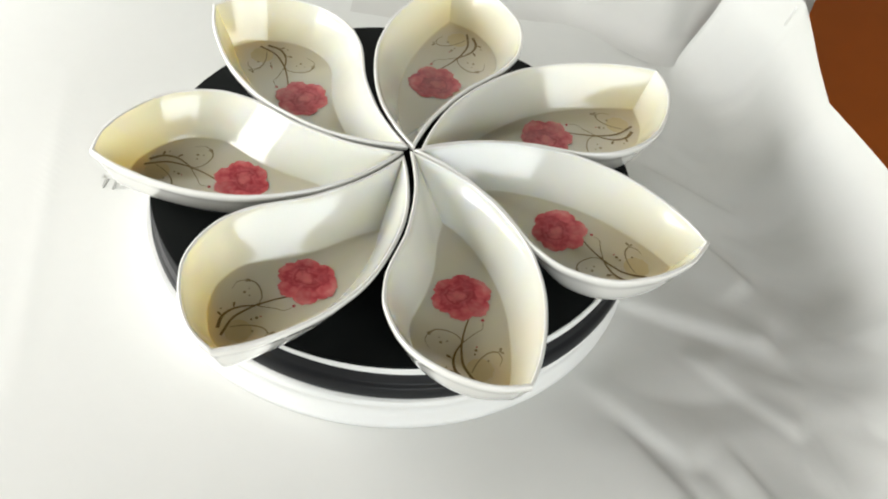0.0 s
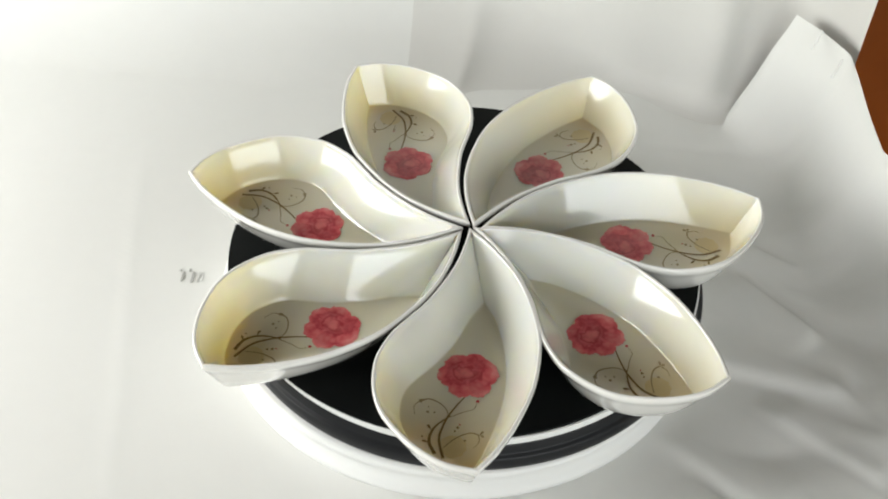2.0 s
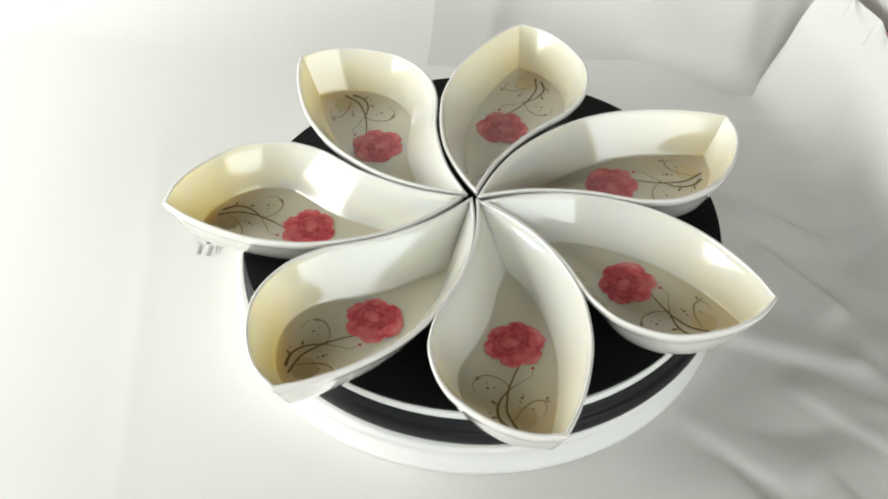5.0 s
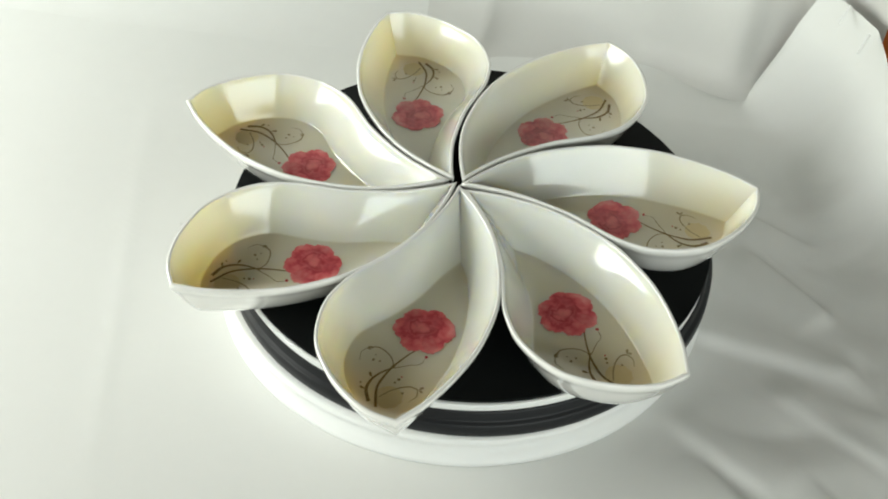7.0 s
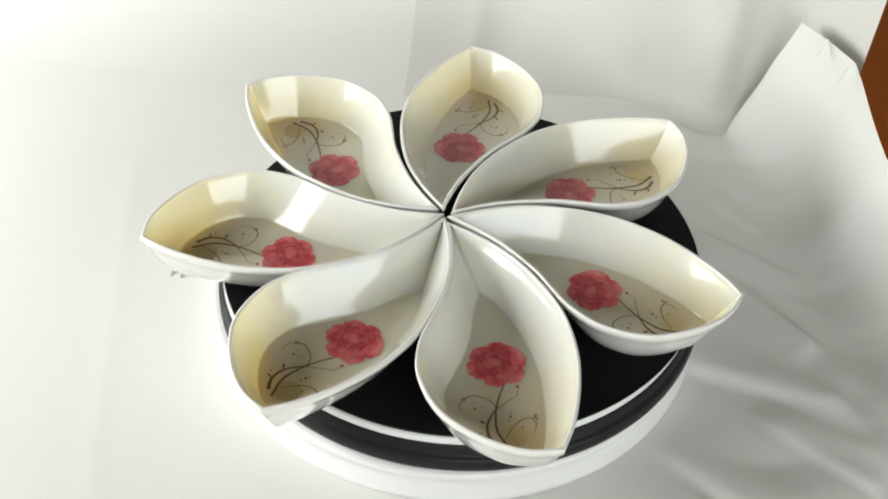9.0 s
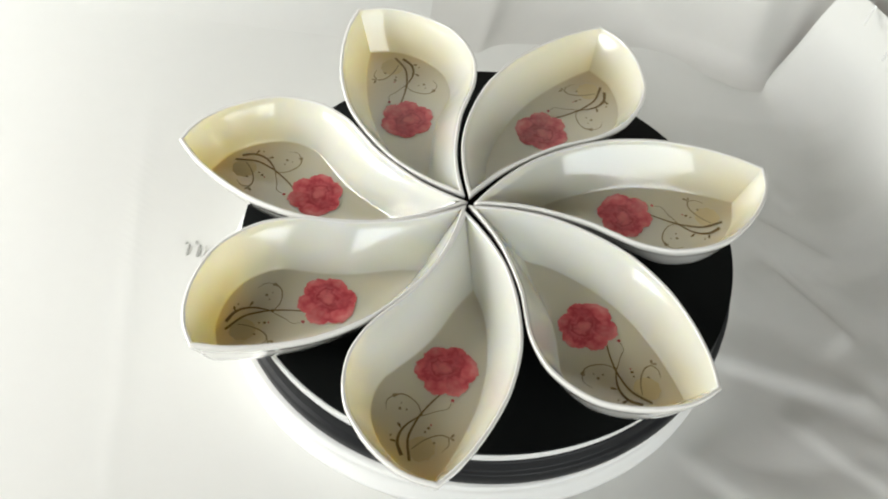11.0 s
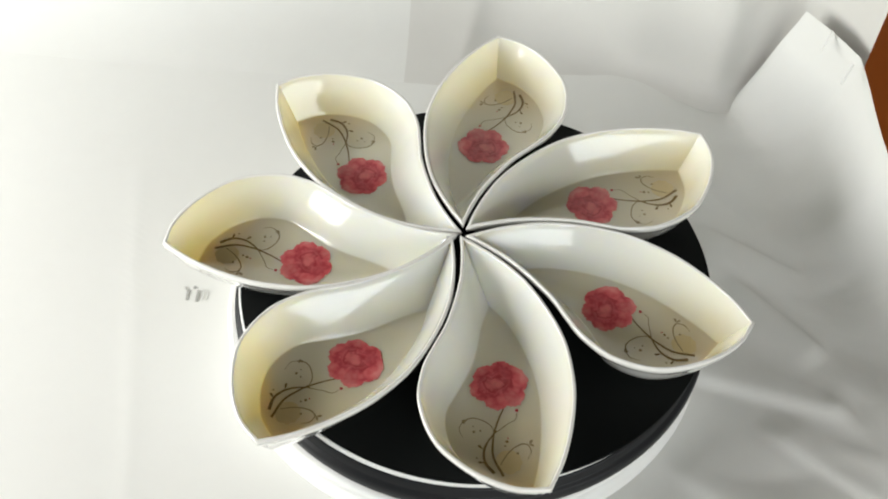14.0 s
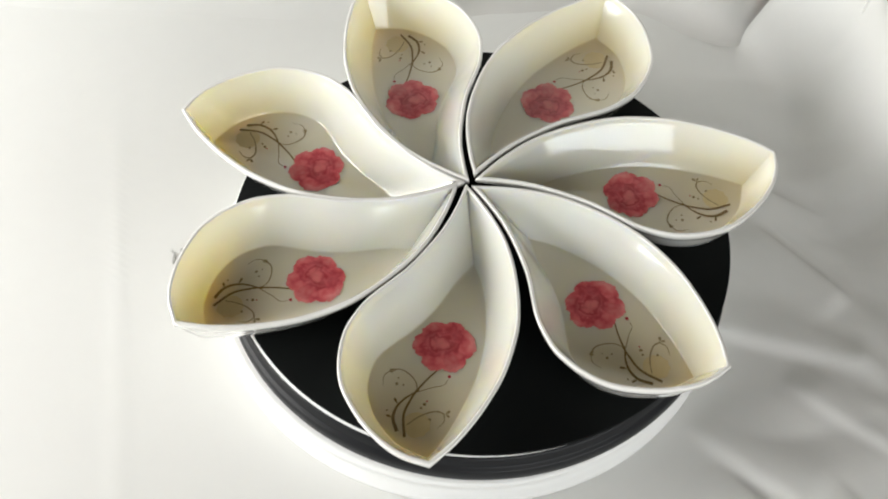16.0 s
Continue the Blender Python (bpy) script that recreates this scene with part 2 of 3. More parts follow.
def crease(x, y, ax, ay, bx, by, rise, run):
    """A sharp pleat from a to b: it climbs slowly on one side and drops at once on the other; run may be negative to swap the sides."""
    dx, dy = bx - ax, by - ay
    L = math.hypot(dx, dy)
    t = ((x - ax) * dx + (y - ay) * dy) / L / L
    d = ((x - ax) * dy - (y - ay) * dx) / L / run
    if not -0.15 < t < 1.15:
        return 0.0
    fade = max(0.0, min(1.0, 3.5 * (t + 0.15), 7 * (1.15 - t)))
    if d < 0:
        shape = max(0.0, 1 + d / 0.28)
    else:
        shape = max(0.0, 1 - d)
    return rise * fade * shape * shape * (3 - 2 * shape)


# long pleats that fan out beside the turntable
PLEATS = [(0.118, -0.026, 0.192, -0.047, 0.0043, -0.030), (0.150, 0.032, 0.187, -0.008, 0.0038, 0.026), (0.106, -0.084, 0.152, -0.122, 0.0034, -0.034),
          (0.135, 0.072, 0.182, 0.044, 0.0027, 0.020), (0.120, -0.112, 0.168, -0.170, 0.0030, 0.026), (0.158, -0.062, 0.205, -0.098, 0.0032, -0.024),
          (0.142, 0.108, 0.168, 0.080, 0.0023, -0.016), (0.172, -0.120, 0.214, -0.176, 0.0031, 0.022)]
FOLDS = []
_r = random.Random(11)
for _k in range(12):
    _x, _y, _l, _a = _r.uniform(0.12, 0.20), _r.uniform(-0.20, 0.13), _r.uniform(0.05, 0.10), radians(_r.uniform(-48, -8))
    FOLDS.append((_x, _y, _x + _l * math.cos(_a), _y + _l * math.sin(_a), _r.uniform(0.0010, 0.0022) * _r.choice((1, 1, -0.6)), _r.uniform(0.006, 0.012)))


def wrinkle(x, y):
    w = max(0.0, min(1.0, (x - 0.06) / 0.1))
    z = 0.0020 * w * noise.noise((x * 9 + 3, y * 22 + x * 12, 0.3))
    z += 0.0012 * max(0.0, min(1.0, (0.15 - y) / 0.06)) * noise.noise((x * 7, y * 7, 2.0)) + 0.0008 * w * noise.noise((x * 40, y * 30, 4.0))
    z += 0.004 * w * (abs(noise.noise((x * 13 + y * 7, y * 19 - x * 5, 8.0))) - 0.15)
    for ax, ay, bx, by, amp, wd in FOLDS:
        z += amp * fold(x, y, ax, ay, bx, by, wd)
    for pleat in PLEATS:
        z += crease(x, y, *pleat)
    return z


# the line along which the ground sheet turns up, and the sheet's upper edge above it
FOOT_LINE = [(0.164, 0.187), (0.148, 0.150), (0.138, 0.110), (0.142, 0.060), (0.182, 0.0), (0.222, -0.12), (0.27, -0.30), (0.33, -0.62)]
EDGE_LINE = [(0.187, 0.170, 0.088), (0.200, 0.151, 0.089), (0.212, 0.131, 0.088), (0.2196, 0.061, 0.075), (0.2414, 0.017, 0.075), (0.285, -0.11, 0.08), (0.33, -0.30, 0.08), (0.39, -0.62, 0.08)]


def torn_edge(y):
    x = -0.2575 - 0.246 * (y + 0.044) + 0.0015 * noise.noise((y * 70, 1.7, 0)) + 0.002 * noise.noise((y * 16, 0.2, 0))
    if y > -0.009:
        x -= 0.95 * min(y + 0.009, 0.14) + 0.001 * noise.noise((y * 260, 5.0, 0))
    return x


def floor_paper():
    """The ground sheet: flat, creased at one side, turned up at the other."""
    rows = 300
    foot, edge = spline(FOOT_LINE, rows), polyline(EDGE_LINE, rows)
    us = [i / 60 * 0.6 for i in range(60)] + [0.6 + 0.4 * i / 90 for i in range(91)]
    ws = [i / 44 for i in range(1, 45)]
    bm = bmesh.new()
    grid = []
    for k in range(-24, rows + 1):
        fx, fy = foot[max(k, 0)]
        if k < 0:
            fy = fy - k * 0.0025
        left = torn_edge(fy)
        line = []
        for u in us:
            x = left + (fx - left) * u
            z = 0.0004 + wrinkle(x, fy) + 0.0005 * fold(x, fy, -0.214, 0.16, -0.150, -0.20, 0.003)
            line.append(bm.verts.new((x, fy, z)))
        if k >= 0:
            a, c = Vector((fx, fy, 0.0004)), Vector(edge[k])
            power = 1.0 + 4.2 * min(1, max(0, k - 2) / 20) - 3.2 * max(0.0, min(1.0, (k - 50) / 40))
            for w in ws:
                p = a + (c - a) * w
                p.z = a.z + (c.z - a.z) * w ** power + wrinkle(p.x, p.y) * (1 - w)
                hill = math.sin(math.pi * w) * min(1, k / 47)
                crumple = 0.006 * (abs(noise.noise((p.y * 22 + p.z * 9, p.z * 13 + p.x * 8, 3.1))) - 0.2) + 0.0022 * noise.noise((p.y * 48 + p.x * 30, p.z * 46, 5.5))
                p += Vector((-0.6, -0.25, 0.75)) * crumple * hill
                p += Vector((-1, -0.3, 0.4)) * (0.0022 * w * noise.noise((p.y * 18, p.z * 25, 7)) + 0.0008 * noise.noise((p.y * 50, p.z * 40, 9)) * min(1, 3 * (1 - w)))
                line.append(bm.verts.new(p))
        grid.append(line)
    for a, b in zip(grid, grid[1:]):
        for i in range(min(len(a), len(b)) - 1):
            bm.faces.new((a[i], a[i + 1], b[i + 1], b[i]))
    ob = part("ground_sheet", bm, PAPER)
    # perforation teeth along the torn corner
    tooth = random.Random(3)
    y = -0.007
    while y < 0.16:
        p, q = Vector((torn_edge(y) + 0.002, y, 0.0011)), Vector((torn_edge(y + 0.0017) + 0.002, y + 0.0017, 0.0011))
        out = Vector((-0.72, -0.69, 0.0)) * (0.0044 + tooth.uniform(-0.0008, 0.0010)) + Vector((0, 0, tooth.uniform(0.0, 0.0012)))
        tm = bmesh.new()
        corners = [p, p + out * 0.9, q + out, q]
        low, high = [tm.verts.new(c - Vector((0, 0, 0.0004))) for c in corners], [tm.verts.new(c) for c in corners]
        tm.faces.new(high), tm.faces.new(low[::-1])
        for i in range(4):
            tm.faces.new((low[i], low[(i + 1) % 4], high[(i + 1) % 4], high[i]))
        part("tooth", tm, PAPER, ob, smooth=False)
        y += 0.0030 + tooth.uniform(-0.0003, 0.0004)
    return tagged(ob, "creased white paper sheet, torn at one edge, turned up at the other", "paper", kind="structure")


def back_paper(name, plan, z1, lean, mat, label):
    """A standing sheet along a plan line, with a soft sweep at its foot."""
    line = spline(plan, 60)

    def f(u, v):
        i = min(int(u), len(line) - 1)
        x, y = line[i]
        d = line[min(i + 1, len(line) - 1)] - line[max(i - 1, 0)]
        d = d / np.linalg.norm(d)
        nx, ny = d[1], -d[0]
        r = 0.080 if x < 0.0 else max(0.016, 0.080 - 0.064 * x / 0.09)
        push = r * (1 - math.sqrt(max(0.0, 1 - (1 - v / r) ** 2))) if v < r else 0.0
        w = 0.002 * noise.noise((x * 8, v * 9, 3)) + push - lean * v
        return (x + nx * w, y + ny * w, v - 0.0002)
    ob = part(name, sheet_mesh(f, range(61), [0, 0.001, 0.002, 0.003, 0.004, 0.006, 0.009, 0.012, 0.016] + [0.02 + (z1 - 0.02) * j / 24 for j in range(25)]), mat)
    return tagged(ob, label, "paper", kind="structure")


floor_paper()


def tape(a, b, width):
    """A short strip of clear tape with raised edges, stuck over the fold."""
    a, b = Vector(a), Vector(b)
    along = (b - a).normalized()
    side = along.cross(Vector((-0.8, -0.4, 0.45))).normalized() * width / 2
    up = side.cross(along).normalized()
    up = up if up.z > 0 else -up
    bm = bmesh.new()
    rows = []
    for i in range(9):
        p = a + (b - a) * (i / 8) + up * (0.0009 + 0.0002 * math.sin(i * 1.7))
        rows.append([bm.verts.new(p + side * t + up * 0.0006 * (1 - t * t)) for t in (-1, -0.4, 0.4, 1)])
    for p, q in zip(rows, rows[1:]):
        for i in range(3):
            bm.faces.new((p[i], p[i + 1], q[i + 1], q[i]))
    return tagged(part("tape_strip", bm, TAPE), "short strip of shiny clear tape on the folded paper", "tape")


tape((0.1930, 0.1410, 0.0825), (0.1988, 0.1500, 0.0898), 0.0016)
tape((0.2000, 0.1150, 0.0815), (0.2060, 0.1240, 0.0885), 0.0018)
back_paper("backdrop_sheet_left", [(-0.60, 0.292), (-0.30, 0.270), (-0.15, 0.263), (-0.047, 0.260)], 0.26, 0.03, PAPER, "white paper sheet standing as a backdrop")
back_paper("backdrop_sheet_right", [(-0.060, 0.2608), (0.0, 0.256), (0.045, 0.238), (0.09, 0.2165), (0.125, 0.203), (0.150, 0.1895), (0.166, 0.1905), (0.190, 0.186), (0.208, 0.160), (0.217, 0.138)], 0.26, 0.03, SHADED_PAPER, "white paper sheet standing as a backdrop, its colour darkened for shade")


def box(bm, x0, x1, y0, y1, z0, z1):
    v = [bm.verts.new((x, y, z)) for z in (z0, z1) for y in (y0, y1) for x in (x0, x1)]
    for q in ((0, 1, 3, 2), (4, 6, 7, 5), (0, 4, 5, 1), (2, 3, 7, 6), (0, 2, 6, 4), (1, 5, 7, 3)):
        bm.faces.new([v[i] for i in q])


def slab(name, dims, mat, label, category, kind="", bevel=0.003):
    bm = bmesh.new()
    box(bm, *dims)
    if bevel:
        bmesh.ops.bevel(bm, geom=list(bm.edges), offset=bevel, segments=2, affect="EDGES")
    return tagged(part(name, bm, mat, smooth=False), label, category, kind=kind)


slab("table_top", (-0.65, 0.95, -0.75, 0.95, -0.040, -0.004), WOOD, "orange-brown varnished wooden table top under the paper", "table", "structure")
slab("desk_mat", (-0.64, -0.19, -0.70, 0.34, -0.0035, -0.0016), OLIVE, "olive desk mat lying on the wooden table", "desk mat", bevel=0.0008)

# the room that closes the place, with its two windows
x0, x1, y0, y1, z0, z1 = WEST, 1.9, SOUTH, 1.5, -0.78, 1.8


def wall_with_opening(name, dims, a0, a1, b0, b1, along):
    """A wall whose window opening runs from a0 to a1 along it and from b0 to b1 in height."""
    u0, u1, v0, v1, w0, w1 = dims
    bm = bmesh.new()
    if along == "y":
        cuts = ((u0, u1, v0, a0, w0, w1), (u0, u1, a1, v1, w0, w1), (u0, u1, a0, a1, w0, b0), (u0, u1, a0, a1, b1, w1))
    else:
        cuts = ((u0, a0, v0, v1, w0, w1), (a1, u1, v0, v1, w0, w1), (a0, a1, v0, v1, w0, b0), (a0, a1, v0, v1, b1, w1))
    for c in cuts:
        box(bm, *c)
    tagged(part(name, bm, PLASTER, smooth=False), "plain painted room wall with a window opening", "wall", kind="structure")


wall_with_opening("wall_west", (x0 - 0.1, x0, y0, y1, z0, z1), *WIN_W, "y")
wall_with_opening("wall_south", (x0, x1, y0 - 0.1, y0, z0, z1), *WIN_S, "x")
for name, dims, mat in (("floor", (x0, x1, y0, y1, z0 - 0.1, z0), DARK_FLOOR), ("wall_north", (x0, x1, y1, y1 + 0.1, z0, z1), PLASTER),
                        ("wall_east", (x1, x1 + 0.1, y0, y1, z0, z1), PLASTER), ("ceiling", (x0 - 0.1, x1 + 0.1, y0 - 0.1, y1 + 0.1, z1, z1 + 0.1), PLASTER)):
    slab(name, dims, mat, "plain painted room surface" if mat is PLASTER else "plain tiled room floor", "room", "structure", 0)

# ---- the turntable ----
turntable = tagged(new("turntable"), "round white turntable with a black rotating platter on white paper", "turntable")
part("base", lathe([(0, -0.0005), (0.1258, -0.0005), (0.1274, 0.0008), (0.1278, 0.0030), (0.1272, 0.0048), (0.1256, 0.0062), (0.1252, 0.0130),
                    (0.1258, 0.0145), (0.1268, 0.0155), (0.1270, 0.0185), (0.1262, 0.0198), (0.1240, 0.0203), (0, 0.0203)], centre=(-0.0030, 0.0000)), WHITE_PLASTIC, turntable, "stepped white plastic base")
platter = part("platter", lathe([(0, 0.0207), (0.1240, 0.0207), (0.1250, 0.0212), (0.1253, 0.0225), (0.1252, 0.0275), (0.1243, 0.0287), (0.1232, 0.0290),
                                 (0.1226, 0.0300), (0.1222, 0.0340), (0.1212, 0.0352), (0, 0.0352)]), BAND_BLACK, turntable, "black plastic rim that turns")
part("plate", lathe(rounded(0.1219, 0.0355, 0.0398, 0.0008), centre=(-0.0002, -0.0006)), WHITE_PLASTIC, platter, "white plate edge")

MAT_AT = (-0.0018, 0.0004)
mat = tagged(new("table_mat"), "round black mat lying on the turntable", "mat")
part("disc", lathe(rounded(0.1227, 0.0, 0.0018, 0.0006)), MAT_BLACK, mat)

# ---- the petal dishes ----
ORIGIN = np.array((85.0, -10.0))
RIM_R = [(1, -0.8), (10, 6.8), (20, 13.9), (32, 20.6), (44, 25.0), (56, 27.8), (68, 29.5), (80, 29.8), (94, 27.8), (106, 24.7), (118, 19.7), (129, 13.9), (140, 6.6), (150.3, -2.6)]
RIM_L = [(1, -0.8), (11, -3.1), (24, -7.2), (36, -12.8), (52, -22.5), (62, -31.0), (71, -38.6), (80, -43.6), (89, -46.9), (101, -47.8), (112, -46.3), (121, -42.6),
         (133, -34.0), (142, -24.2), (147.5, -14.5), (150.3, -2.6)]
BED_R = [(34, 6.5), (44, 10.8), (56, 13.4), (69.5, 14.6), (82, 14.2), (95, 12.2), (106, 9), (117, 5), (127, 0.5), (136.5, -4.8)]
BED_L = [(34, 6.5), (45, -1), (60.6, -9), (72.5, -17.5), (81, -25.5), (87, -31), (94, -34), (103, -35), (110, -33.8), (118.5, -30), (126, -24), (131.5, -17.5), (136.5, -4.8)]
TOP, BED, FOOT = 0.0262, 0.0041, 0.0


def closed_loop(a, b, n):
    """A loop from the inner point along a to the tip and back along b."""
    return np.vstack([spline(a, n)[:-1], spline(b, n)[::-1][:-1]]) - ORIGIN


def inset(loop, d):
    """The loop drawn in by d."""
    nxt, prv = np.roll(loop, -1, 0), np.roll(loop, 1, 0)
    e1, e2 = loop - prv, nxt - loop
    n1 = np.stack([-e1[:, 1], e1[:, 0]], 1) / np.linalg.norm(e1, axis=1)[:, None]
    n2 = np.stack([-e2[:, 1], e2[:, 0]], 1) / np.linalg.norm(e2, axis=1)[:, None]
    m = n1 + n2
    m = m / np.linalg.norm(m, axis=1)[:, None]
    k = np.minimum(1 / np.maximum((m * n1).sum(1), 0.3), 2.2)
    area = 0.5 * np.sum(loop[:, 0] * nxt[:, 1] - nxt[:, 0] * loop[:, 1])
    return loop + m * (d * k)[:, None] * (1 if area > 0 else -1)


def dish_body():
    rim, bed = closed_loop(RIM_R, RIM_L, 56), closed_loop(BED_R, BED_L, 56)
    inner = inset(rim, 2.0)
    loops = []
    for w, h in ((0.95, 0.0), (0.93, 0.008), (0.86, 0.05), (0.73, 0.14), (0.58, 0.28), (0.43, 0.44), (0.29, 0.61), (0.17, 0.75), (0.02, 0.87), (0.0, 0.95)):
        loops.append((rim * (1 - w) + bed * w, FOOT + (TOP - FOOT) * h))
    loops.append((inset(rim, 0.15), TOP * 0.987))
    loops.append((inset(rim, 0.6), TOP))
    loops.append((inset(rim, 1.4), TOP))
    loops.append((inset(rim, 1.85), TOP * 0.985))
    for w, h in ((0.0, 0.95), (0.12, 0.835), (0.30, 0.655), (0.48, 0.475), (0.66, 0.295), (0.84, 0.118), (0.905, 0.062), (0.955, 0.022), (0.985, 0.005), (1.0, 0.0)):
        loops.append((inner * (1 - w) + bed * w, BED + (TOP - BED) * h))
    bm = bmesh.new()
    rings = [[bm.verts.new((x / 1000, y / 1000, z)) for x, y in lp] for lp, z in loops]
    n = len(rings[0])
    for k, (a, b) in enumerate(zip(rings, rings[1:])):
        for i in range(n):
            f = bm.faces.new((a[i], a[(i + 1) % n], b[(i + 1) % n], b[i]))
            f.material_index = 1 if k < 13 else 0
    bm.faces.new(rings[-1])
    bm.faces.new(rings[0][::-1])
    for a, b in zip(rings[14:], rings[15:]):
        for i in (0, n // 2):
            bm.edges.get((a[i], b[i])).smooth = False
    bmesh.ops.triangulate(bm, faces=[f for f in bm.faces if len(f.verts) > 4])
    return bm


def flat(bm, outline, z):
    """A flat printed shape; outline in the dish's millimetres."""
    vs = [bm.verts.new(((x - ORIGIN[0]) / 1000, (y - ORIGIN[1]) / 1000, z)) for x, y in outline]
    f = bm.faces.new(vs)
    bmesh.ops.triangulate(bm, faces=[f])


def ribbon(bm, points, w0, w1, z):
    line = spline(points, 24)
    d = np.gradient(line, axis=0)
    nrm = np.stack([-d[:, 1], d[:, 0]], 1) / np.linalg.norm(d, axis=1)[:, None]
    w = np.linspace(w0, w1, len(line))[:, None] / 2
    a, b = line + nrm * w, line - nrm * w
    va = [bm.verts.new(((x - ORIGIN[0]) / 1000, (y - ORIGIN[1]) / 1000, z)) for x, y in a]
    vb = [bm.verts.new(((x - ORIGIN[0]) / 1000, (y - ORIGIN[1]) / 1000, z)) for x, y in b]
    for i in range(len(va) - 1):
        bm.faces.new((va[i], va[i + 1], vb[i + 1], vb[i]))


def petal(cx, cy, angle, length, width, rnd, start=0.0):
    """The outline of one ruffled petal."""
    out = []
    for i in range(28):
        a = 2 * math.pi * i / 28
        u, v = 0.5 - 0.5 * math.cos(a), math.sin(a)
        grow = width / 2 * (0.35 + 0.65 * u) * v
        ruffle = 1 + (0.05 * math.sin(5 * a + rnd * 9) + 0.035 * math.sin(11 * a + rnd * 5)) * (u > 0.5)
        r = start + (length - start) * u * ruffle
        s = grow * ruffle
        out.append((cx + r * math.cos(angle) - s * math.sin(angle), cy + r * math.sin(angle) + s * math.cos(angle)))
    return out


def blob(cx, cy, r, k=12, jitter=0.0):
    return [(cx + r * (1 + jitter * math.sin(3 * i + cx)) * math.cos(2 * math.pi * i / k), cy + r * (1 + jitter * math.sin(3 * i + cx)) * math.sin(2 * math.pi * i / k)) for i in range(k)]


def dish():
    d = tagged(new("petal_dish"), "cream leaf-shaped melamine dish with printed red rose on black mat", "dish", group="petal dishes on the turntable")
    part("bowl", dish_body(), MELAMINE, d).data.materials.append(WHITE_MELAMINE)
    z = BED + 0.00006
    rnd = random.Random(4)
    bm = bmesh.new()
    flat(bm, blob(121, -11.5, 6.2, 20, 0.06), z)
    part("ochre_spot", bm, OCHRE, d, "pale ochre printed spot", smooth=False)
    z += 0.00006
    bm = bmesh.new()
    ribbon(bm, [(103.7, -12.9), (99.5, -14.2), (96.0, -17.5), (94.0, -21.5), (94.6, -25.5)], 0.5, 0.7, z)
    ribbon(bm, [(94.6, -25.5), (98, -28.6), (103, -28.4)], 0.5, 0.2, z)
    ribbon(bm, [(96.9, 0.2), (100.2, -1.5), (101.5, -5.6), (103.7, -10.5), (104.6, -12.6)], 0.3, 0.5, z)
    ribbon(bm, [(121.5, -15.6), (117.5, -11.5), (114.8, -7.2), (113.6, -3.0), (114.6, 0.2)], 0.5, 0.7, z)
    ribbon(bm, [(114.6, 0.2), (118.5, 0.3), (122, -2.4)], 0.6, 0.2, z)
    for x, y in ((94.3, -26.4), (114.6, 0.8)):
        flat(bm, petal(x, y, rnd.uniform(0, 6), 2.6, 1.7, 0.3), z)
        flat(bm, petal(x, y, rnd.uniform(0, 6), 2.2, 1.4, 0.6), z + 0.00002)
    for x, y, r in ((101.5, -22.4, 0.75), (101.8, -19.4, 0.5), (115.2, -25.2, 0.5), (117.8, -6.0, 0.6), (98.5, -22.0, 0.4)):
        flat(bm, blob(x, y, r, 10, 0.15), z)
    part("tendril", bm, CURL, d, "thin grey-brown printed tendrils", smooth=False)
    z += 0.00006
    bm = bmesh.new()
    ribbon(bm, [(93.0, -5.2), (97.2, -8.6), (103.7, -12.9), (109, -15.4), (117, -17.6), (127.5, -16.0)], 0.7, 1.3, z)
    ribbon(bm, [(104.4, -13.0), (109, -18.3), (113.5, -21.2), (119.0, -22.0), (125.0, -19.6)], 0.65, 1.7, z)
    flat(bm, petal(111.5, -21.0, -2.6, 3.2, 1.6, 0.2), z)
    flat(bm, petal(118.5, -22.4, -1.9, 3.0, 1.5, 0.7), z)
    flat(bm, blob(104, -12.9, 0.9, 8, 0.2), z)
    for x, y, r in ((110.6, -9.0, 0.75), (112.6, -10.4, 0.5)):
        flat(bm, blob(x, y, r, 10, 0.1), z)
    part("stem", bm, STEM, d, "dark brown printed stems", smooth=False)
    z += 0.00006
    bm = bmesh.new()
    flat(bm, blob(95.6, 0.6, 0.85, 10), z)
    flat(bm, blob(109.0, -8.0, 0.45, 10), z)
    part("berry", bm, BERRY, d, "tiny red printed berries", smooth=False)
    cx, cy = 79.3, -3.2
    lobes = ((0.0, 0.0, 11.6), (-86, 7.6, 7.0), (-23, 7.8, 6.8), (26, 8.0, 6.9), (90, 7.4, 7.1), (150, 6.2, 7.1), (-140, 6.4, 7.0))
    outline = []
    for i in range(160):
        a = 2 * math.pi * i / 160
        r = 0.0
        for at, off, rad in lobes:
            turn = a - radians(at)
            under = rad * rad - (off * math.sin(turn)) ** 2
            if under > 0:
                r = max(r, off * math.cos(turn) + math.sqrt(under))
        r += 0.28 * math.sin(17 * a + 1) + 0.2 * math.sin(31 * a) + 0.15 * math.sin(43 * a + 2)
        r -= 1.2 * math.exp(-((a - 0.03) / 0.07) ** 2) + 3.2 * math.exp(-((a - 0.96) / 0.035) ** 2)
        outline.append((cx + r * math.cos(a), cy + r * math.sin(a)))
    bm = bmesh.new()
    flat(bm, outline, z)
    bloom = part("bloom", bm, ROSE, d, "red printed rose bloom", smooth=False)
    z += 0.00004
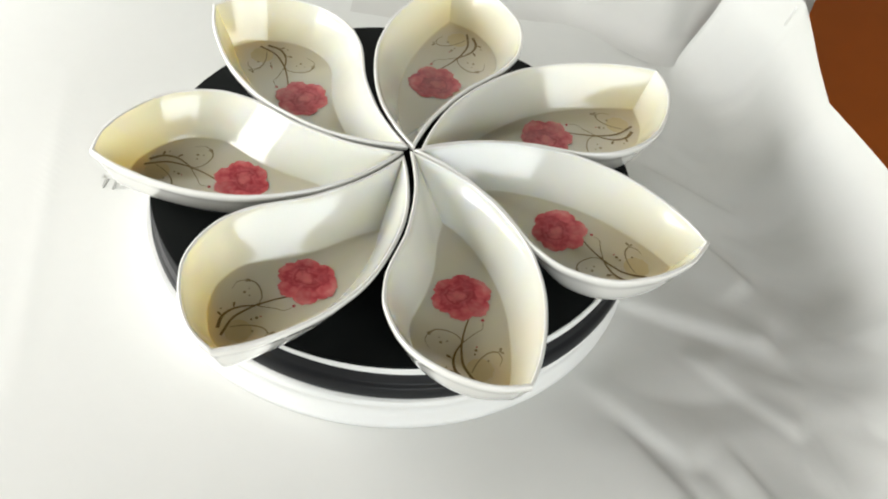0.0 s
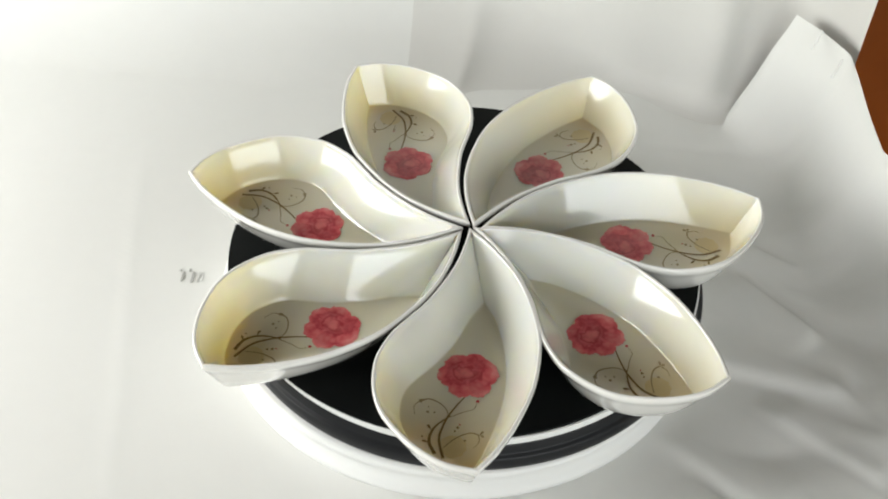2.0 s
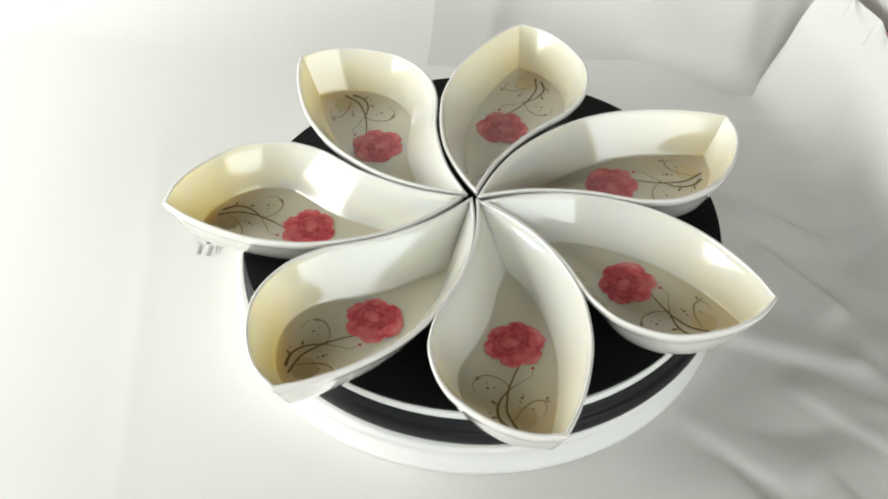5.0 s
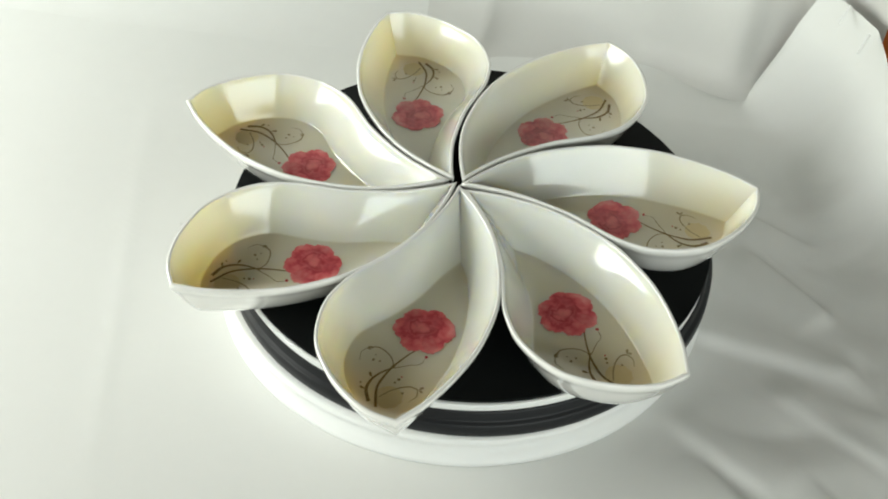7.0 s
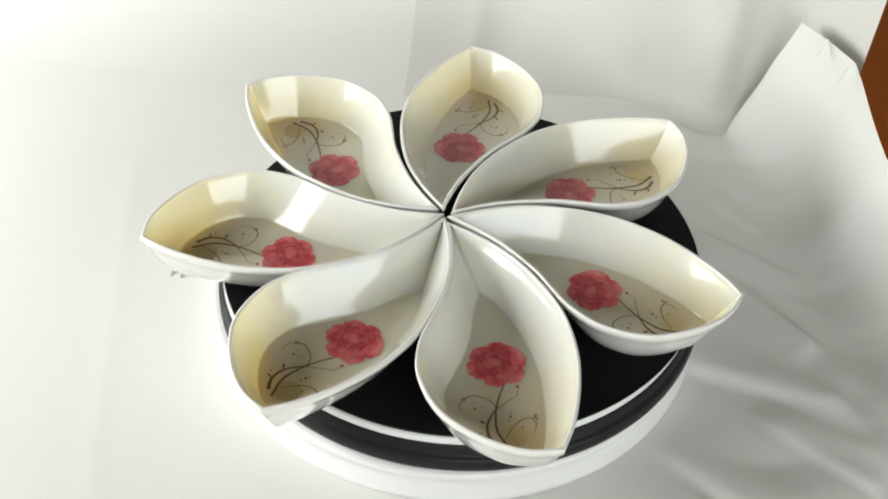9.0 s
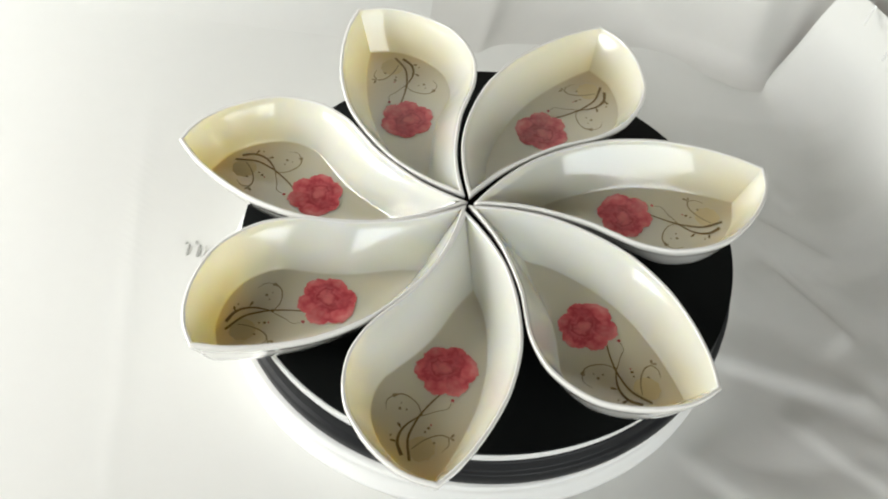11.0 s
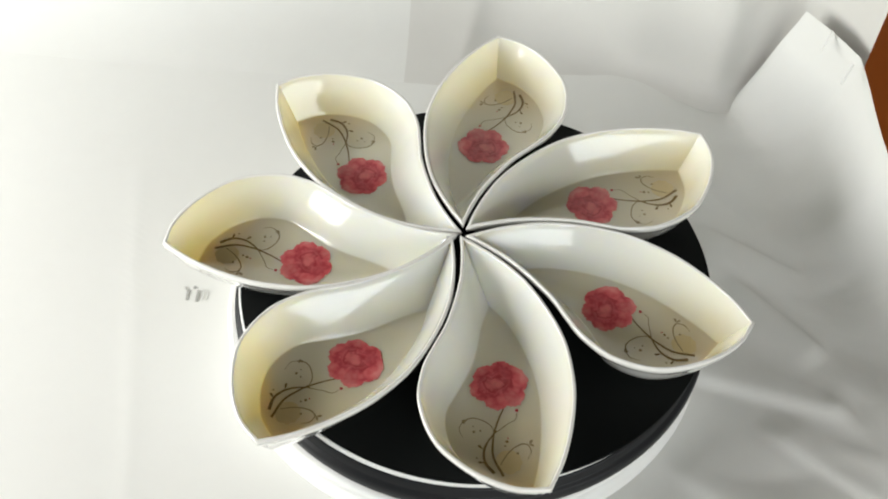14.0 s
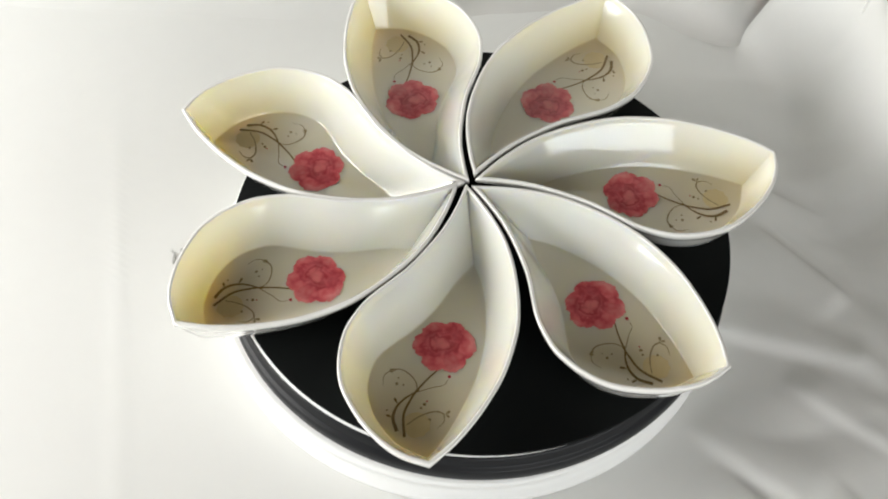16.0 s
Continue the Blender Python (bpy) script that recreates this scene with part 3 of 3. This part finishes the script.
    # outer petals, then the folded inner ones
    for at, reach, width, mat_ in ((-86, 12.9, 10.4, ROSE_LIGHT), (150, 12.0, 11.0, ROSE), (-140, 12.2, 10.5, ROSE_DARK), (90, 13.2, 10.8, ROSE_LIGHT), (-23, 13.2, 9.6, ROSE), (24, 13.4, 9.8, ROSE_DARK)):
        bm = bmesh.new()
        flat(bm, petal(cx, cy, radians(at), reach, width, rnd.random(), 3.0), z)
        part("petal", bm, mat_, bloom, smooth=False)
        z += 0.00002
    for at, start, reach, width, mat_ in ((200, -2.0, 7.4, 9.0, ROSE_LIGHT), (75, -1.5, 7.0, 8.0, ROSE_DARK), (-45, -2.0, 7.2, 8.4, ROSE), (130, -3.0, 3.6, 4.2, ROSE_LIGHT)):
        bm = bmesh.new()
        flat(bm, petal(cx, cy, radians(at), reach, width, rnd.random(), start), z)
        part("petal", bm, mat_, bloom, smooth=False)
        z += 0.00002
    return d


FLOWER_AT, PHI = (0.00244, -0.01016), -82.74
# each dish: radial shift in mm, sideways shift in mm, turn in degrees
SET = [(-1.5, -0.1, 2.7), (-0.4, 1.8, 0.7), (3.7, -0.1, -0.3), (0.6, 0.1, -0.5), (2.2, -0.2, 2.3), (2.8, 1.4, 0.1), (3.6, -0.3, 1.7)]
MAT_TOP = 0.0418
first = dish()
dishes = [first] + [copy_thing(first, Matrix.Identity(4)) for _ in range(6)]

# ---- small things ----
PALE_INK = material("pale_grey_ink", (0.67, 0.675, 0.655), 0.6, 0.2, 300)
marks = tagged(new("printed_marks"), "tiny row of dark printed strokes on the white paper", "print")
for x, y, h, w, ink in ((-0.1597, 0.0128, 0.0018, 0.0005, PALE_INK), (-0.1574, 0.0080, 0.0072, 0.0005, INK), (-0.1541, 0.0134, 0.0018, 0.0006, INK), (-0.1518, 0.0078, 0.0080, 0.0006, INK),
                        (-0.1487, 0.0084, 0.0080, 0.00015, PALE_INK), (-0.1467, 0.0088, 0.0070, 0.00012, PALE_INK)):
    bm = bmesh.new()
    box(bm, x - w, x + w, y - h / 2, y + h / 2, 0.0006, 0.0010)
    part("stroke", bm, ink, marks, smooth=False)


def cable():
    cu = bpy.data.curves.new("cable", "CURVE")
    cu.dimensions, cu.bevel_depth, cu.bevel_resolution = "3D", 0.0035, 3
    sp = cu.splines.new("BEZIER")
    pts = [(-0.40, 0.10, 0.0), (-0.33, 0.02, 0.0), (-0.285, -0.07, 0.0), (-0.272, -0.11, 0.0), (-0.245, -0.135, 0.0), (-0.25, -0.20, 0.0)]
    sp.bezier_points.add(len(pts) - 1)
    for b, c in zip(sp.bezier_points, pts):
        b.co, b.handle_left_type, b.handle_right_type = c, "AUTO", "AUTO"
    cu.materials.append(CABLE)
    return tagged(new("cable", cu), "dark rubber cable lying on the table", "cable")


cable()


# ---- what turns ----
TURN = [(0.0, 16.67), (0.5, 11.26), (1.0, 5.70), (1.5, 0.19), (2.0, -5.39), (2.5, -11.08), (3.0, -16.99), (3.2, -19.32), (5.3, -43.43), (5.5, -45.79), (6.0, -51.90), (6.5, -57.70), (7.0, -62.97), (7.5, -68.32), (8.0, -74.00), (8.5, -79.77), (8.7, -82.06), (10.8, -105.94), (11.0, -108.25), (11.5, -114.14), (12.0, -119.89), (12.5, -125.51), (13.0, -131.16), (13.5, -136.82), (14.0, -142.62), (14.5, -148.36), (15.0, -153.92), (15.5, -159.64), (16.0, -165.61)]


def motions():
    times, turns = np.array([t for t, _ in TURN]), np.array([a for _, a in TURN])
    steps = [0.5 * i for i in range(33)]
    rows = [(t, float(np.interp(t, times, turns))) for t in steps]
    walk(platter, [(t, pose(0, 0, 0, 0, 0, a)) for t, a in rows])
    spin = [(t, pose(0, 0, 0, 0, 0, a)) for t, a in rows]
    walk(mat, [(t, m @ pose(*MAT_AT, 0.0400)) for t, m in spin])
    for k, ob in enumerate(dishes):
        dr, dy, turn = SET[k]
        seat = pose(*FLOWER_AT, MAT_TOP, 0, 0, PHI + k * 360 / 7) @ pose(dr / 1000, dy / 1000, 0, 0, 0, turn) @ pose(ORIGIN[0] / 1000, ORIGIN[1] / 1000, 0)
        walk(ob, [(t, m @ seat) for t, m in spin])


motions()
